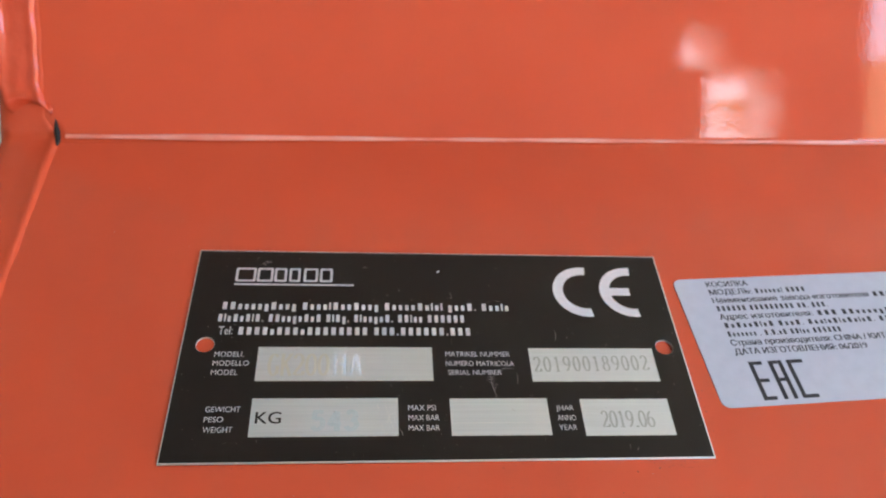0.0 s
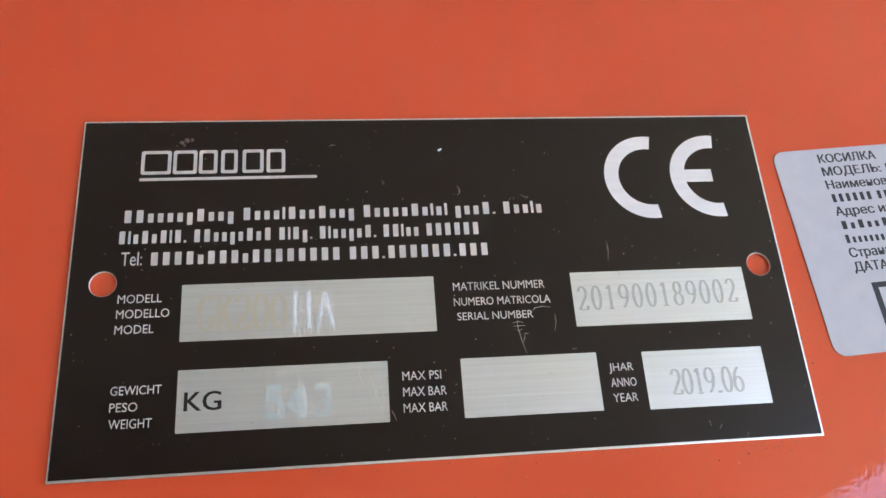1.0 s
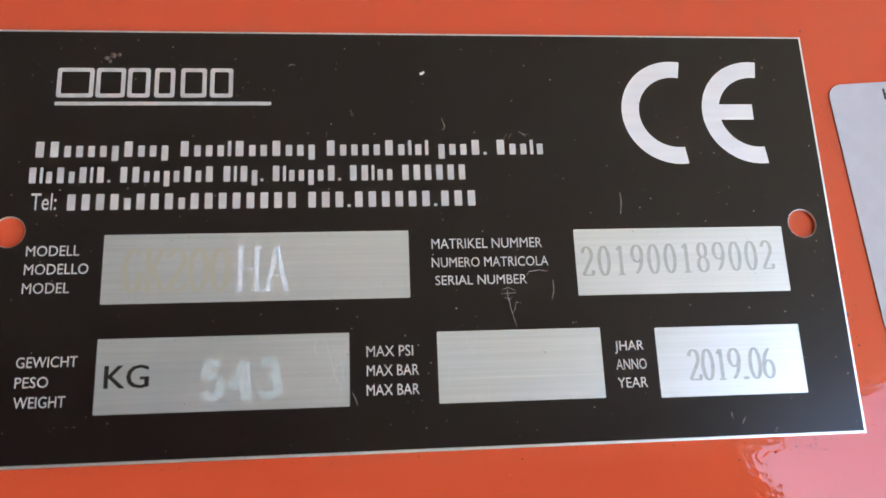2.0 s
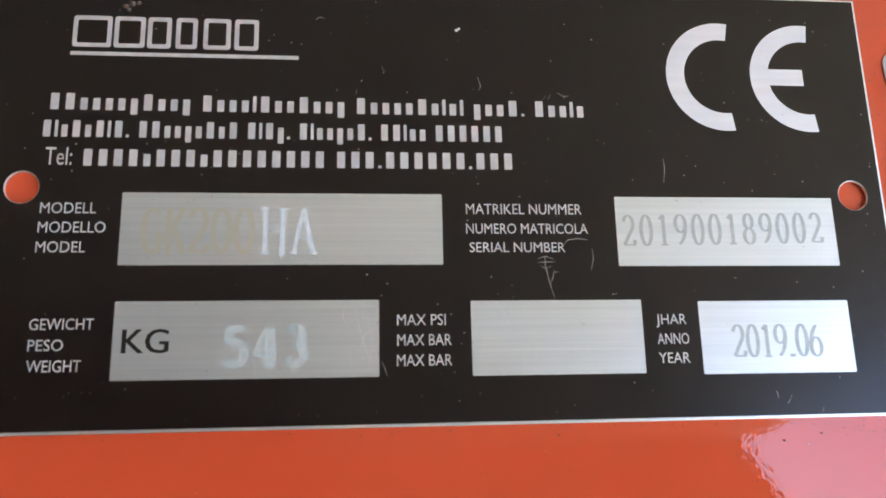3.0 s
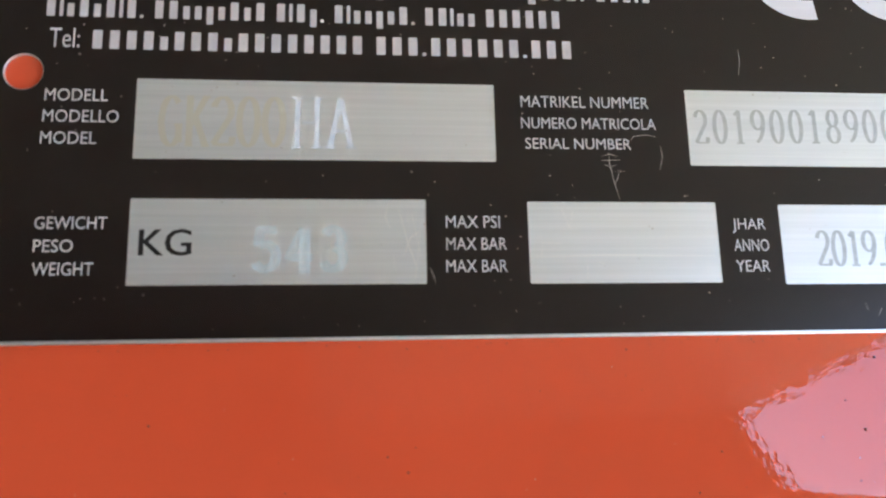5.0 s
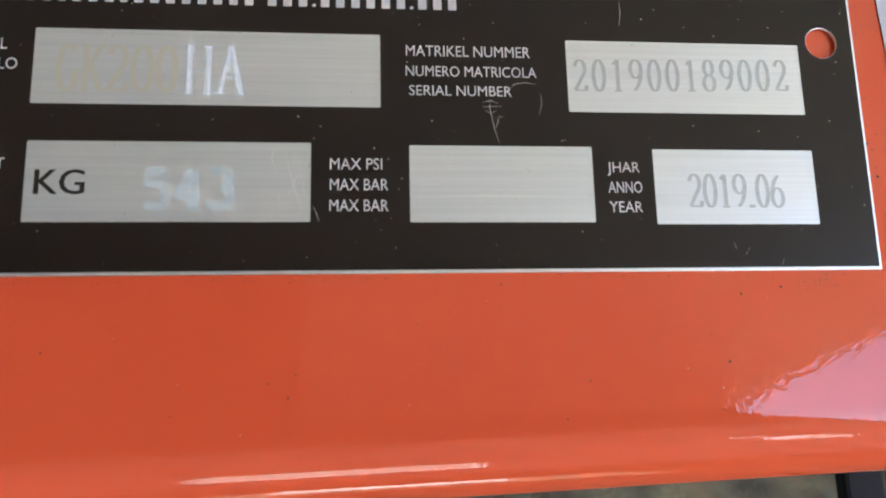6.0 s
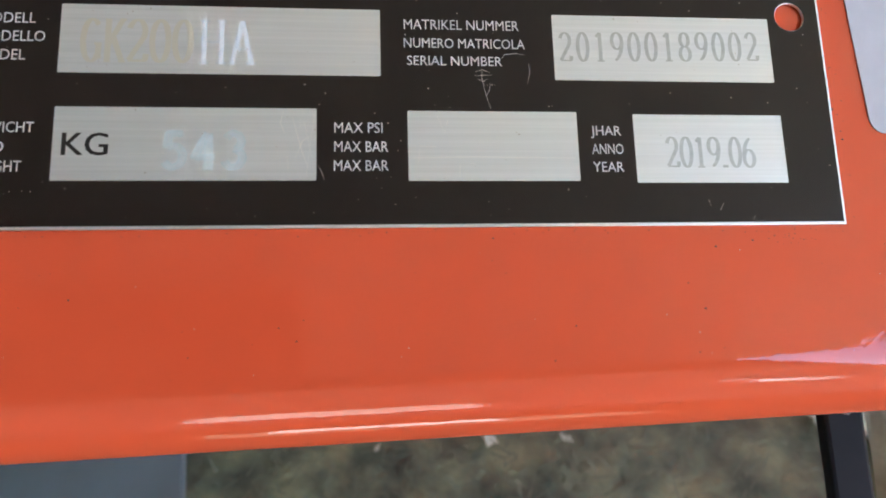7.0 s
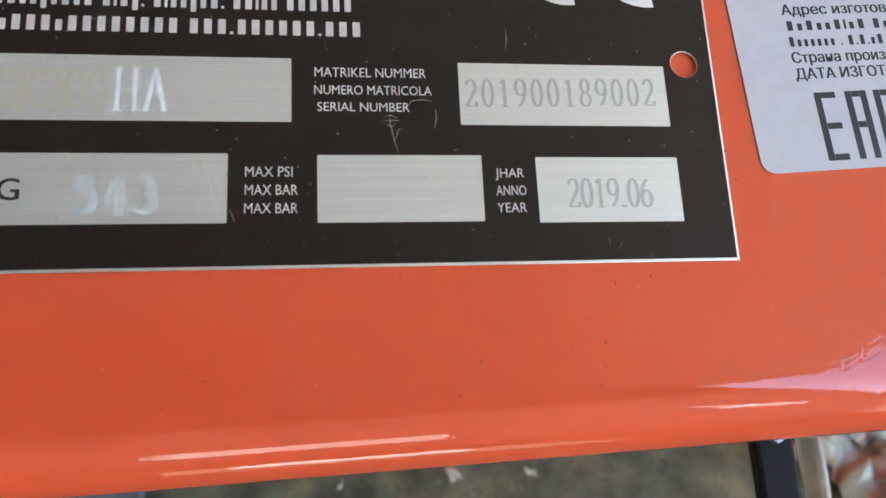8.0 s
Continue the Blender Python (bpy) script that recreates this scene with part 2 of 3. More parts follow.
def mm(pts):
    return [(x * MM, y * MM) for x, y in pts]


def lift(h):
    return Matrix.Translation((0, 0, h * MM))


# ---- setting: ground, and a canopy and walls added to shape the light ----
def build_ground():
    n = 150
    side = [math.copysign(abs(s) ** 3.2 * 400 + abs(s) * 1.2, s) for s in np.linspace(-1, 1, n)]
    bm = bmesh.new()
    rows = []
    for x in side:
        row = []
        for y in side:
            far = math.hypot(x, y)
            h = 0.018 * noise.fractal((x * 4, y * 4, 0), 1.0, 2.0, 4) * math.exp(-far / 4)
            row.append(bm.verts.new((x, y, h - 0.01)))
        rows.append(row)
    for r, s in zip(rows, rows[1:]):
        for i in range(n - 1):
            bm.faces.new((r[i], s[i], s[i + 1], r[i + 1]))
    tagged(new("ground", mesh_of("ground", bm, soil, True)), "grey-green packed soil with sparse straw", "ground", kind="structure")


def wall_with_openings(name, x0, x1, z0, z1, y0, y1, openings, label, material):
    """A wall along x, of several blocks round its openings (x0, x1, z0, z1)."""
    xs = sorted({x0, x1, *(v for o in openings for v in o[:2])})
    zs = sorted({z0, z1, *(v for o in openings for v in o[2:])})
    grid = {}
    bm = bmesh.new()
    for i in range(len(xs) - 1):
        for k in range(len(zs) - 1):
            cx, cz = (xs[i] + xs[i + 1]) / 2, (zs[k] + zs[k + 1]) / 2
            grid[i, k] = not any(o[0] < cx < o[1] and o[2] < cz < o[3] for o in openings)
    def quad(a, b, c, d):
        bm.faces.new([bm.verts.new(p) for p in (a, b, c, d)])
    for (i, k), solid in grid.items():
        if not solid:
            continue
        xa, xb, za, zb = xs[i], xs[i + 1], zs[k], zs[k + 1]
        quad((xa, y0, za), (xb, y0, za), (xb, y0, zb), (xa, y0, zb))
        quad((xa, y1, za), (xa, y1, zb), (xb, y1, zb), (xb, y1, za))
        if not grid.get((i - 1, k)):
            quad((xa, y0, za), (xa, y0, zb), (xa, y1, zb), (xa, y1, za))
        if not grid.get((i + 1, k)):
            quad((xb, y0, za), (xb, y1, za), (xb, y1, zb), (xb, y0, zb))
        if not grid.get((i, k - 1)):
            quad((xa, y0, za), (xa, y1, za), (xb, y1, za), (xb, y0, za))
        if not grid.get((i, k + 1)):
            quad((xa, y0, zb), (xb, y0, zb), (xb, y1, zb), (xa, y1, zb))
    bmesh.ops.remove_doubles(bm, verts=bm.verts, dist=1e-4)
    return tagged(new(name, mesh_of(name, bm, material)), label, "wall", kind="structure")


EAVE_Y, EAVE_Z, WALL_END = -1.7, 3.1, 1.49
build_ground()
# unseen wall, added for bounce; its openings reflect as streaks and patches
wall_with_openings("wall_south_unseen", -4.0, WALL_END, -0.1, 2.2, EAVE_Y - 0.2, EAVE_Y,
                   [(-0.3, 0.36, 0.44, 0.72), (1.02, 1.24, 0.97, 1.2), (0.95, 1.06, 1.2, 1.31)], "unseen white wall added to bounce light, its small openings make the bright reflections", bounce_wall_mat)
# unseen boarding and beam, added so the deck reflects darkness at lower left
tagged(new("trim_unseen", mesh_of("trim_unseen", box_bm(-4.0, -0.1, EAVE_Y - 0.19, EAVE_Y, 2.2, EAVE_Z + 0.036), dark_reflection_mat)), "unseen dark boarding under the eave, added to darken the deck's reflection", "boarding", kind="structure")
tagged(new("trim_board_unseen", mesh_of("trim_board_unseen", box_bm(-0.1, WALL_END, EAVE_Y - 0.19, EAVE_Y, 2.2, EAVE_Z + 0.036), board_mat)), "unseen mid-toned boarding under the eave, added to tone the deck's reflection", "boarding", kind="structure")
tagged(new("trim_beam_unseen", mesh_of("trim_beam_unseen", box_bm(-3.9, -0.15, EAVE_Y + 0.002, EAVE_Y + 0.55, 2.8, EAVE_Z - 0.01, 0.01), dark_reflection_mat)), "unseen dark eave beam, added to darken the deck's reflection", "beam", kind="structure")
# unseen wall, added to reflect as a warm band below the sky patch
tagged(new("wall_east_unseen", mesh_of("wall_east_unseen", box_bm(5.0, 5.2, -12.0, -0.4, -0.1, 2.3), warm_reflection_mat)), "unseen low sand-coloured wall, added for a warm reflection on the deck's edge", "wall", kind="structure")
# unseen slab in the sun, added to bounce light under the canopy
tagged(new("pavement", mesh_of("pavement", box_bm(1.75, 5.0, -9.0, -0.6, -0.08, 0.025, 0.01), concrete_mat)), "unseen grey sunlit apron beside the canopy, added to bounce light", "pavement", kind="structure")
# plain walls added to close the place; pale so they give fill light
tagged(new("wall_west", mesh_of("wall_west", box_bm(-4.2, -4.0, EAVE_Y - 0.2, 5.0, -0.1, EAVE_Z + 0.036), wall_mat)), "pale plaster wall, added to close the place and bounce fill light", "wall", kind="structure")
tagged(new("wall_north", mesh_of("wall_north", box_bm(-4.0, 6.0, 4.8, 5.0, -0.1, EAVE_Z + 0.036), wall_mat)), "pale plaster wall, added to close the place and bounce fill light", "wall", kind="structure")


def build_canopy():
    """Corrugated sheeting from the eave to the north wall, added out of view to block the sky, its open corner cut off.
    """
    n = 400
    prof = [(-4.3 + 10.4 * i / n, 0.006 * math.sin(i * 1.05)) for i in range(n + 1)]
    bm = bmesh.new()
    for back in (False, True):
        for x, z in prof:
            # the cut corner lets in the sky that the deck reflects
            bm.verts.new((x, 5.2 if back else EAVE_Y + 0.65 * max(0.0, x - 1.5), EAVE_Z + 0.02 + z))
    bm.verts.ensure_lookup_table()
    for i in range(n):
        bm.faces.new((bm.verts[i], bm.verts[i + 1], bm.verts[n + 2 + i], bm.verts[n + 1 + i]))
    thicken(bm, 0.006)
    tagged(new("ceiling_unseen", mesh_of("ceiling_unseen", bm, roof_mat, True)), "unseen pale grey corrugated canopy, added to block and shape the sky's light", "canopy", kind="structure")


build_canopy()

# ---- the mower's hood ----
HOOD_TURN = 1.65
HOOD = PLATE @ pose(0, 0, -0.0002, 0, 0, HOOD_TURN)
U0, U1 = -0.045, 1.55
FRONT, FOLD, BEND, BACK_ANGLE = -0.0284, 0.1055, 0.008, 50.0
mower = thing("flail_mower", HOOD, "glossy orange painted steel flail mower hood", "mower")


def arc(cy, cz, r, a0, a1, n):
    return [(cy + r * math.cos(radians(a0 + (a1 - a0) * i / n)), cz + r * math.sin(radians(a0 + (a1 - a0) * i / n))) for i in range(n + 1)]


FILLET = 0.004
tan_half = math.tan(radians(BACK_ANGLE / 2))
flat_end = FOLD - FILLET * tan_half
xs = [U0] + [U0 + 0.01 * i for i in range(1, 60)] + [U0 + 0.6 + 0.05 * i for i in range(20)]


def dent(x, y, z):
    return Vector((0, 0, 0.00025 * noise.noise((x * 9, y * 9, 3.0))))


deck_profile = [(FRONT, -0.06)] + arc(FRONT + BEND, -BEND, BEND, 180, 90, 16) + [(FRONT + BEND + 0.0006, 0.0), (FRONT + BEND + 0.002, 0.0)] + [(FRONT + BEND + (flat_end - FRONT - BEND) * i / 14, 0.0) for i in range(1, 15)]
part("deck_panel", thicken(sweep_bm(deck_profile, xs, dent), 0.003), paint, mower, "orange deck panel with a rounded front edge", smooth=True)
ca, sa = math.cos(radians(BACK_ANGLE)), math.sin(radians(BACK_ANGLE))
rise_0 = FOLD + FILLET * tan_half * ca, FILLET * tan_half * sa
back_profile = arc(flat_end, FILLET, FILLET, -90, -90 + BACK_ANGLE, 8)
back_profile += [(rise_0[0] + d * ca, rise_0[1] + d * sa) for d in (0.01, 0.03, 0.06, 0.1, 0.16, 0.22, 0.3)]
back_profile += [(0.733, -0.208)]
part("back_panel", thicken(sweep_bm(back_profile, [U0 - 0.006] + xs, lambda x, y, z: dent(x, y, z) * (1 if z > 0.006 else 0)), 0.003), paint, mower, "upright orange panel above the deck", smooth=True)

# the end of the hood: a flange along the deck, a rough weld up the corner
FLANGE = 0.016
flange_profile = [(0.0012, -0.0004), (0.0004, 0.0005), (-0.0004, 0.0008), (-0.0014, 0.0006), (-0.003, 0.0003), (-0.007, 0.0002), (-0.012, 0.0001), (-0.0145, -0.0004), (-0.0157, -0.0014), (-FLANGE, -0.003), (-FLANGE - 0.0002, -0.012)]
bm = bmesh.new()
along = [(FRONT + 0.012 + (FOLD - FRONT - 0.012) * i / 50, 0.0, 0.0) for i in range(51)]
along += [(FOLD + 0.003 * i * ca, 0.003 * i * sa, min(1.0, i / 2)) for i in range(1, 50)]
rows = []
for y, z, up in along:
    row = []
    for x, h in flange_profile:
        h = (h + 0.0005 * noise.noise((x * 90, (y + z) * 120, 0))) * (1 - 0.85 * up if h > 0 else 1)
        row.append(bm.verts.new((U0 + 0.0003 - 0.0036 * up + x * (1 - 0.22 * up), y - up * h * sa, z + h * (ca if up else 1))))
    rows.append(row)
for r, s in zip(rows, rows[1:]):
    for i in range(len(flange_profile) - 1):
        bm.faces.new((r[i], r[i + 1], s[i + 1], s[i]))
part("end_flange", thicken(bm, 0.002), paint, mower, smooth=True)

bm = bmesh.new()
rows = []
for i in range(100):
    d = 0.0045 + i * 0.0013
    row = []
    for k in range(19):
        s = k / 18
        right = U0 - 0.0036 * min(1.0, i / 7) ** 0.6 + 0.0005 * noise.noise((d * 170, 0.3, 5))
        x = right - (0.0118 + 0.0006 * noise.noise((d * 120, 4.1, 2))) * (1 - s)
        ridge = 0.0013 * math.exp(-((s - 0.16) / 0.1) ** 2) + 0.0005 * math.exp(-((s - 0.9) / 0.09) ** 2) + 0.0012 * math.exp(-((i - 2.5) / 1.6) ** 2)
        lump = 0.0013 * math.sin(math.pi * (0.02 + 0.96 * s)) ** 0.35 + ridge * (0.8 + 0.5 * noise.noise((d * 90, s * 2, 8))) + 0.0004 * noise.noise((x * 220, d * 160, 1.5))
        lump = lump * min(1.0, 0.1 + i / 2) if 0 < k < 18 else -0.0005
        dip = 0.0035 * math.sin(math.pi * s) * max(0.0, 1 - i / 5)
        row.append(bm.verts.new((x, rise_0[0] + (d + dip) * ca - lump * sa, rise_0[1] + (d + dip) * sa + lump * ca)))
    rows.append(row)
for r, s in zip(rows, rows[1:]):
    for i in range(18):
        bm.faces.new((r[i], r[i + 1], s[i + 1], s[i]))
part("corner_weld", thicken(bm, 0.002), weld_paint, mower, "lumpy painted weld bead", smooth=True)

bm = bmesh.new()
rows = []
for i in range(9):
    s = i / 8
    half = 0.0007 * (1 + 0.5 * noise.noise((s * 6, 0, 2))) * math.sin(math.pi * min(0.98, max(0.06, s))) + 0.0002
    y = FOLD - 0.004 + 0.006 * s
    z = 0.0006 + max(0.0, y - FOLD + 0.002) * 1.1
    rows.append([bm.verts.new((U0 + 0.0008 + sx * half + 0.0007 * (1 - s), y, z + 0.0004 * (1 - abs(sx)))) for sx in (-1, 0, 1)])
for r, s in zip(rows, rows[1:]):
    for i in range(2):
        bm.faces.new((r[i], r[i + 1], s[i + 1], s[i]))
part("corner_gap", thicken(bm, 0.0003), dirt_gap, mower, "dark unpainted gap at the corner")

# bead along the fold; its pale colour carries the highlight
bm = bmesh.new()
bead_ys = [U0 + 0.003 + 0.004 * i for i in range(320)]
rows = []
for x in bead_ys:
    r = 0.0007 + 0.0003 * noise.noise((x * 40, 2, 0)) + 0.0005 * math.exp(-((x - 0.003) / 0.02) ** 2)
    rows.append([bm.verts.new((x, FOLD + 0.0002 + r * math.cos(radians(t)) - 0.0003, 0.0006 + r * math.sin(radians(t)))) for t in range(0, 181, 30)])
for r, s in zip(rows, rows[1:]):
    for i in range(6):
        bm.faces.new((r[i], s[i], s[i + 1], r[i + 1]))
part("seam_bead", bm, seam_highlight, mower, "thin sealing bead along the fold, its pale highlight put into the colour", smooth=True)

# the rotor housing behind, which carries the hood and stands on the ground
bm = bmesh.new()
HOUSING = HOOD.inverted()
outline = [(0.62, 0.0), (1.15, 0.0), (1.2, 0.5), (1.1, 0.95), (0.75, 1.02), (0.5, 0.985), (0.5, 0.97), (0.62, 0.8)]
ends = [[bm.verts.new(HOUSING @ Vector((x, y, z))) for y, z in outline] for x in (-0.05, 1.5)]
bm.faces.new(ends[0])
bm.faces.new(ends[1][::-1])
for i in range(len(outline)):
    j = (i + 1) % len(outline)
    bm.faces.new((ends[0][i], ends[0][j], ends[1][j], ends[1][i]))
part("rotor_housing", bm, paint, mower)

# the strut runs parallel to the deck, a hand's width below it
STRUT = HOOD.inverted() @ PLATE @ pose(0.1786, -0.03, -0.107, 0, 0, 0.8)
part("strut", box_bm(-0.0055, 0.0055, -0.16, 0.62, 0.001, 0.006, 0.0012), black_steel, mower, "black painted steel strut under the hood", STRUT)
part("bolt", cyl_bm((0.0, 0.0065, 0.0055), (0.0, 0.0065, 0.0085), 0.0026, 6, 0.0004), zinc, mower, "zinc plated hexagon bolt", STRUT)


def strip_of_film():
    """A twisted pale strip that hangs from the strut."""
    bm = bmesh.new()
    rows = []
    for i in range(40):
        s = i / 39
        mid = Vector((0.0105 + 0.010 * s ** 1.4 + 0.0012 * math.sin(12 * s), 0.008 - 0.14 * s, 0.004 - 0.012 * s))
        tilt = 0.15 + 0.5 * s + 0.3 * math.sin(14 * s)
        rows.append([bm.verts.new(mid + Vector((math.cos(tilt) * w, 0, math.sin(tilt) * w + 0.0012 * math.sin(w * 900 + 6 * s)))) for w in (-0.003, -0.0014, 0, 0.0014, 0.003)])
    for r, s in zip(rows, rows[1:]):
        for k in range(4):
            bm.faces.new((r[k], s[k], s[k + 1], r[k + 1]))
    ob = new("plastic_strip", mesh_of("plastic_strip", thicken(bm, 0.0004), strip_mat, True))
    ob.matrix_world = PLATE @ pose(0.1786, -0.03, -0.107, 0, 0, 0.8)
    tagged(ob, "pale milky plastic strip hanging beside the black strut", "plastic strip")


strip_of_film()

# ---- the name plate ----
HOLES = [(5.1, 30.3, 2.15), (115.6, 29.9, 2.15)]
FIELDS = {"model": (17.45, 58.2, 20.2, 29.7), "serial": (81.5, 112.3, 19.95, 29.5), "weight": (17.5, 49.9, 5.95, 15.65),
          "pressure": (61.6, 84.1, 5.9, 15.45), "year": (91.75, 112.6, 5.65, 15.2)}
plate = thing("name_plate", PLATE, "black aluminium rating plate with silver lettering on the orange deck", "name plate")
part("base_sheet", outline_mesh("base_sheet", [mm([(-0.35, -0.2), (120, 0), (120, 60), (-0.3, 60.2)])] + [mm(circle(*h)) for h in HOLES], aluminium, 0.00015, 0.00006), None, plate, "bare aluminium backing sheet", lift(0.2))
COAT = 0.436
part("coating", outline_mesh("coating", [mm([(-0.12, 0.12), (119.72, 0.3), (119.72, 59.75), (-0.08, 59.95)])] + [mm(circle(x, y, r + 0.03)) for x, y, r in HOLES] + [mm(rect(*f, 0.15, 2)) for f in FIELDS.values()], coating, 0.00002), None, plate, "satin black coating", lift(COAT))
for f in FIELDS.values():
    part("data_field", outline_mesh("data_field", [mm(rect(*f))], aluminium, 0.0), None, plate, "brushed bare aluminium field", lift(0.422))
INK_LIFT = COAT + 0.035


def caption(words, x0, x1, y0, y1, material=print_silver, h=INK_LIFT, name="lettering", label="", heavy=0.0):
    return part(name, text_mesh(words, x0 * MM, x1 * MM, y0 * MM, y1 * MM, material, heavy=heavy * MM), None, plate, label, lift(h))


def bar(x0, x1, y0, y1, material=print_silver, h=INK_LIFT, parent=None, name="printed_bar", r=0.25):
    return part(name, outline_mesh(name, [mm(rect(x0, x1, y0, y1, r, 3))], material, 0.0), None, parent or plate, "", lift(h))


for words, x0, x1, y0, y1 in (
    ("MODELL", 7.6, 14.4, 26.9, 28.3), ("MODELLO", 7.55, 15.7, 24.4, 25.8), ("MODEL", 7.5, 13.45, 21.85, 23.25),
    ("MATRIKEL NUMMER", 61.35, 76.9, 27.0, 28.4), ("NUMERO MATRICOLA", 61.3, 77.6, 24.35, 25.7), ("SERIAL NUMBER", 61.7, 74.4, 21.85, 23.15),
    ("GEWICHT", 7.65, 15.2, 12.2, 13.55), ("PESO", 7.7, 11.8, 9.65, 11.0), ("WEIGHT", 7.75, 14.05, 7.1, 8.5),
    ("MAX PSI", 52.15, 58.35, 12.35, 13.75), ("MAX BAR", 52.15, 59.05, 9.8, 11.2), ("MAX BAR", 52.1, 59.05, 7.25, 8.65),
    ("JHAR", 85.9, 90.0, 12.2, 13.5), ("ANNO", 85.9, 90.15, 9.6, 11.0), ("YEAR", 85.9, 90.05, 7.15, 8.5),
    ("Tel:", 7.6, 10.9, 33.3, 35.65)):
    caption(words, x0, x1, y0, y1)
caption("KG", 18.6, 24.1, 9.25, 12.15, print_black, heavy=0.13)
FIELD_LIFT = 0.436


def bow(cx, cy, rx, ry, a0, a1, n=18):
    """Places along a part of an ellipse."""
    return [(cx + rx * math.cos(radians(a0 + (a1 - a0) * i / n)), cy + ry * math.sin(radians(a0 + (a1 - a0) * i / n))) for i in range(n + 1)]


def line(*ends):
    """Places along straight strokes."""
    out = []
    for (x0, y0), (x1, y1) in zip(ends, ends[1:]):
        out += [(x0 + (x1 - x0) * i / 5, y0 + (y1 - y0) * i / 5) for i in range(6)][1 if out else 0:]
    return out


# the strokes of a condensed roman hand, in a cell one wide and one high
HAND = {
    "0": [bow(0.5, 0.5, 0.36, 0.48, 0, 360, 36)],
    "1": [line((0.52, 0.98), (0.52, 0.02)), line((0.52, 0.98), (0.24, 0.84)), line((0.26, 0.02), (0.78, 0.02))],
    "2": [bow(0.48, 0.72, 0.34, 0.26, 165, -35) + line((0.76, 0.57), (0.14, 0.05)), line((0.12, 0.04), (0.86, 0.04), (0.9, 0.2))],
    "3": [bow(0.46, 0.75, 0.32, 0.23, 160, -90), bow(0.46, 0.27, 0.38, 0.25, 90, -160)],
    "4": [line((0.64, 0.98), (0.08, 0.3), (0.94, 0.3)), line((0.66, 0.98), (0.66, 0.02)), line((0.44, 0.02), (0.88, 0.02))],
    "5": [line((0.84, 0.96), (0.24, 0.96), (0.2, 0.56)), bow(0.46, 0.32, 0.4, 0.3, 130, -150)],
    "6": [bow(0.5, 0.3, 0.36, 0.28, 0, 360, 30), bow(0.84, 0.3, 0.7, 0.68, 180, 105)],
    "8": [bow(0.5, 0.74, 0.3, 0.24, 0, 360, 30), bow(0.5, 0.26, 0.36, 0.25, 0, 360, 30)],
    "9": [bow(0.5, 0.7, 0.36, 0.28, 0, 360, 30), bow(0.16, 0.7, 0.7, 0.68, 0, -75)],
    ".": [line((0.44, 0.09), (0.44, 0.0)), line((0.56, 0.09), (0.56, 0.0))],
    "H": [line((0.22, 0.98), (0.22, 0.02)), line((0.8, 0.98), (0.8, 0.02)), line((0.22, 0.5), (0.8, 0.5))] + [line((x - 0.17, y), (x + 0.17, y)) for x in (0.22, 0.8) for y in (0.02, 0.98)],
    "A": [line((0.5, 0.98), (0.16, 0.02)), line((0.5, 0.98), (0.82, 0.02)), line((0.27, 0.34), (0.71, 0.34)), line((0.03, 0.02), (0.32, 0.02)), line((0.64, 0.02), (0.99, 0.02))],
    "G": [bow(0.5, 0.5, 0.38, 0.48, 48, 318, 30), line((0.8, 0.42), (0.8, 0.08)), line((0.62, 0.42), (0.94, 0.42))],
    "K": [line((0.2, 0.98), (0.2, 0.02)), line((0.82, 0.98), (0.24, 0.42)), line((0.42, 0.58), (0.84, 0.02))] + [line((x - 0.14, y), (x + 0.14, y)) for x in (0.2, 0.84) for y in (0.02, 0.98)],
}


def ribbon(bm, pts, widths, h):
    """A flat band along places, with a width at each."""
    rims = []
    for i, p in enumerate(pts):
        q = pts[min(i + 1, len(pts) - 1)] - pts[max(i - 1, 0)]
        side = Vector((-q.y, q.x)).normalized() * widths[i] / 2
        rims.append([bm.verts.new(((p + k * side) * MM).to_3d() + Vector((0, 0, h * MM))) for k in (-1, 1)])
    for r, t in zip(rims, rims[1:]):
        bm.faces.new((r[0], t[0], t[1], r[1]))


def roman(words, x0, x1, y0, y1, material, thick, thin, name, label, lean=0.0, hollow=0.0, h=None, shaky=0.0, narrow=1.0):
    """Etched roman characters, broad on upright strokes and fine on level ones; hollow: the width of an outline drawn instead."""
    bm = bmesh.new()
    wide = [0.55 if c == "." else 1.0 for c in words]
    step, x, layer = (x1 - x0) / sum(wide), x0, 0
    for c, w in zip(words, wide):
        for stroke in HAND[c]:
            pts = [Vector((x + (0.5 + (u - 0.5) * narrow - (0.5 - w / 2)) * step, y0 + v * (y1 - y0) + lean * (x - x0))) for u, v in stroke]
            if shaky:
                pts = [p + Vector((noise.noise((p.x * 3, p.y * 3, 1)), noise.noise((p.x * 3, p.y * 3, 5)))) * shaky for p in pts]
            widths, sides = [], []
            for i in range(len(pts)):
                q = pts[min(i + 1, len(pts) - 1)] - pts[max(i - 1, 0)]
                widths.append(thin + (thick - thin) * (abs(q.y) / q.length) ** 1.6)
                sides.append(Vector((-q.y, q.x)).normalized())
            if hollow:
                for k in (-1, 1):
                    ribbon(bm, [p + d * (k * wd / 2) for p, d, wd in zip(pts, sides, widths)], [hollow] * len(pts), layer * 0.002)
                    layer += 1
            else:
                ribbon(bm, pts, widths, layer * 0.0015)
                layer += 1
        x += w * step
    return part(name, bm, material, plate, label, lift(h or FIELD_LIFT))


roman("543", 30.4, 41.5, 7.6, 12.3, etched_faint, 0.85, 0.6, "etched_number", "pale blue-white etched number", shaky=0.1, narrow=0.8)
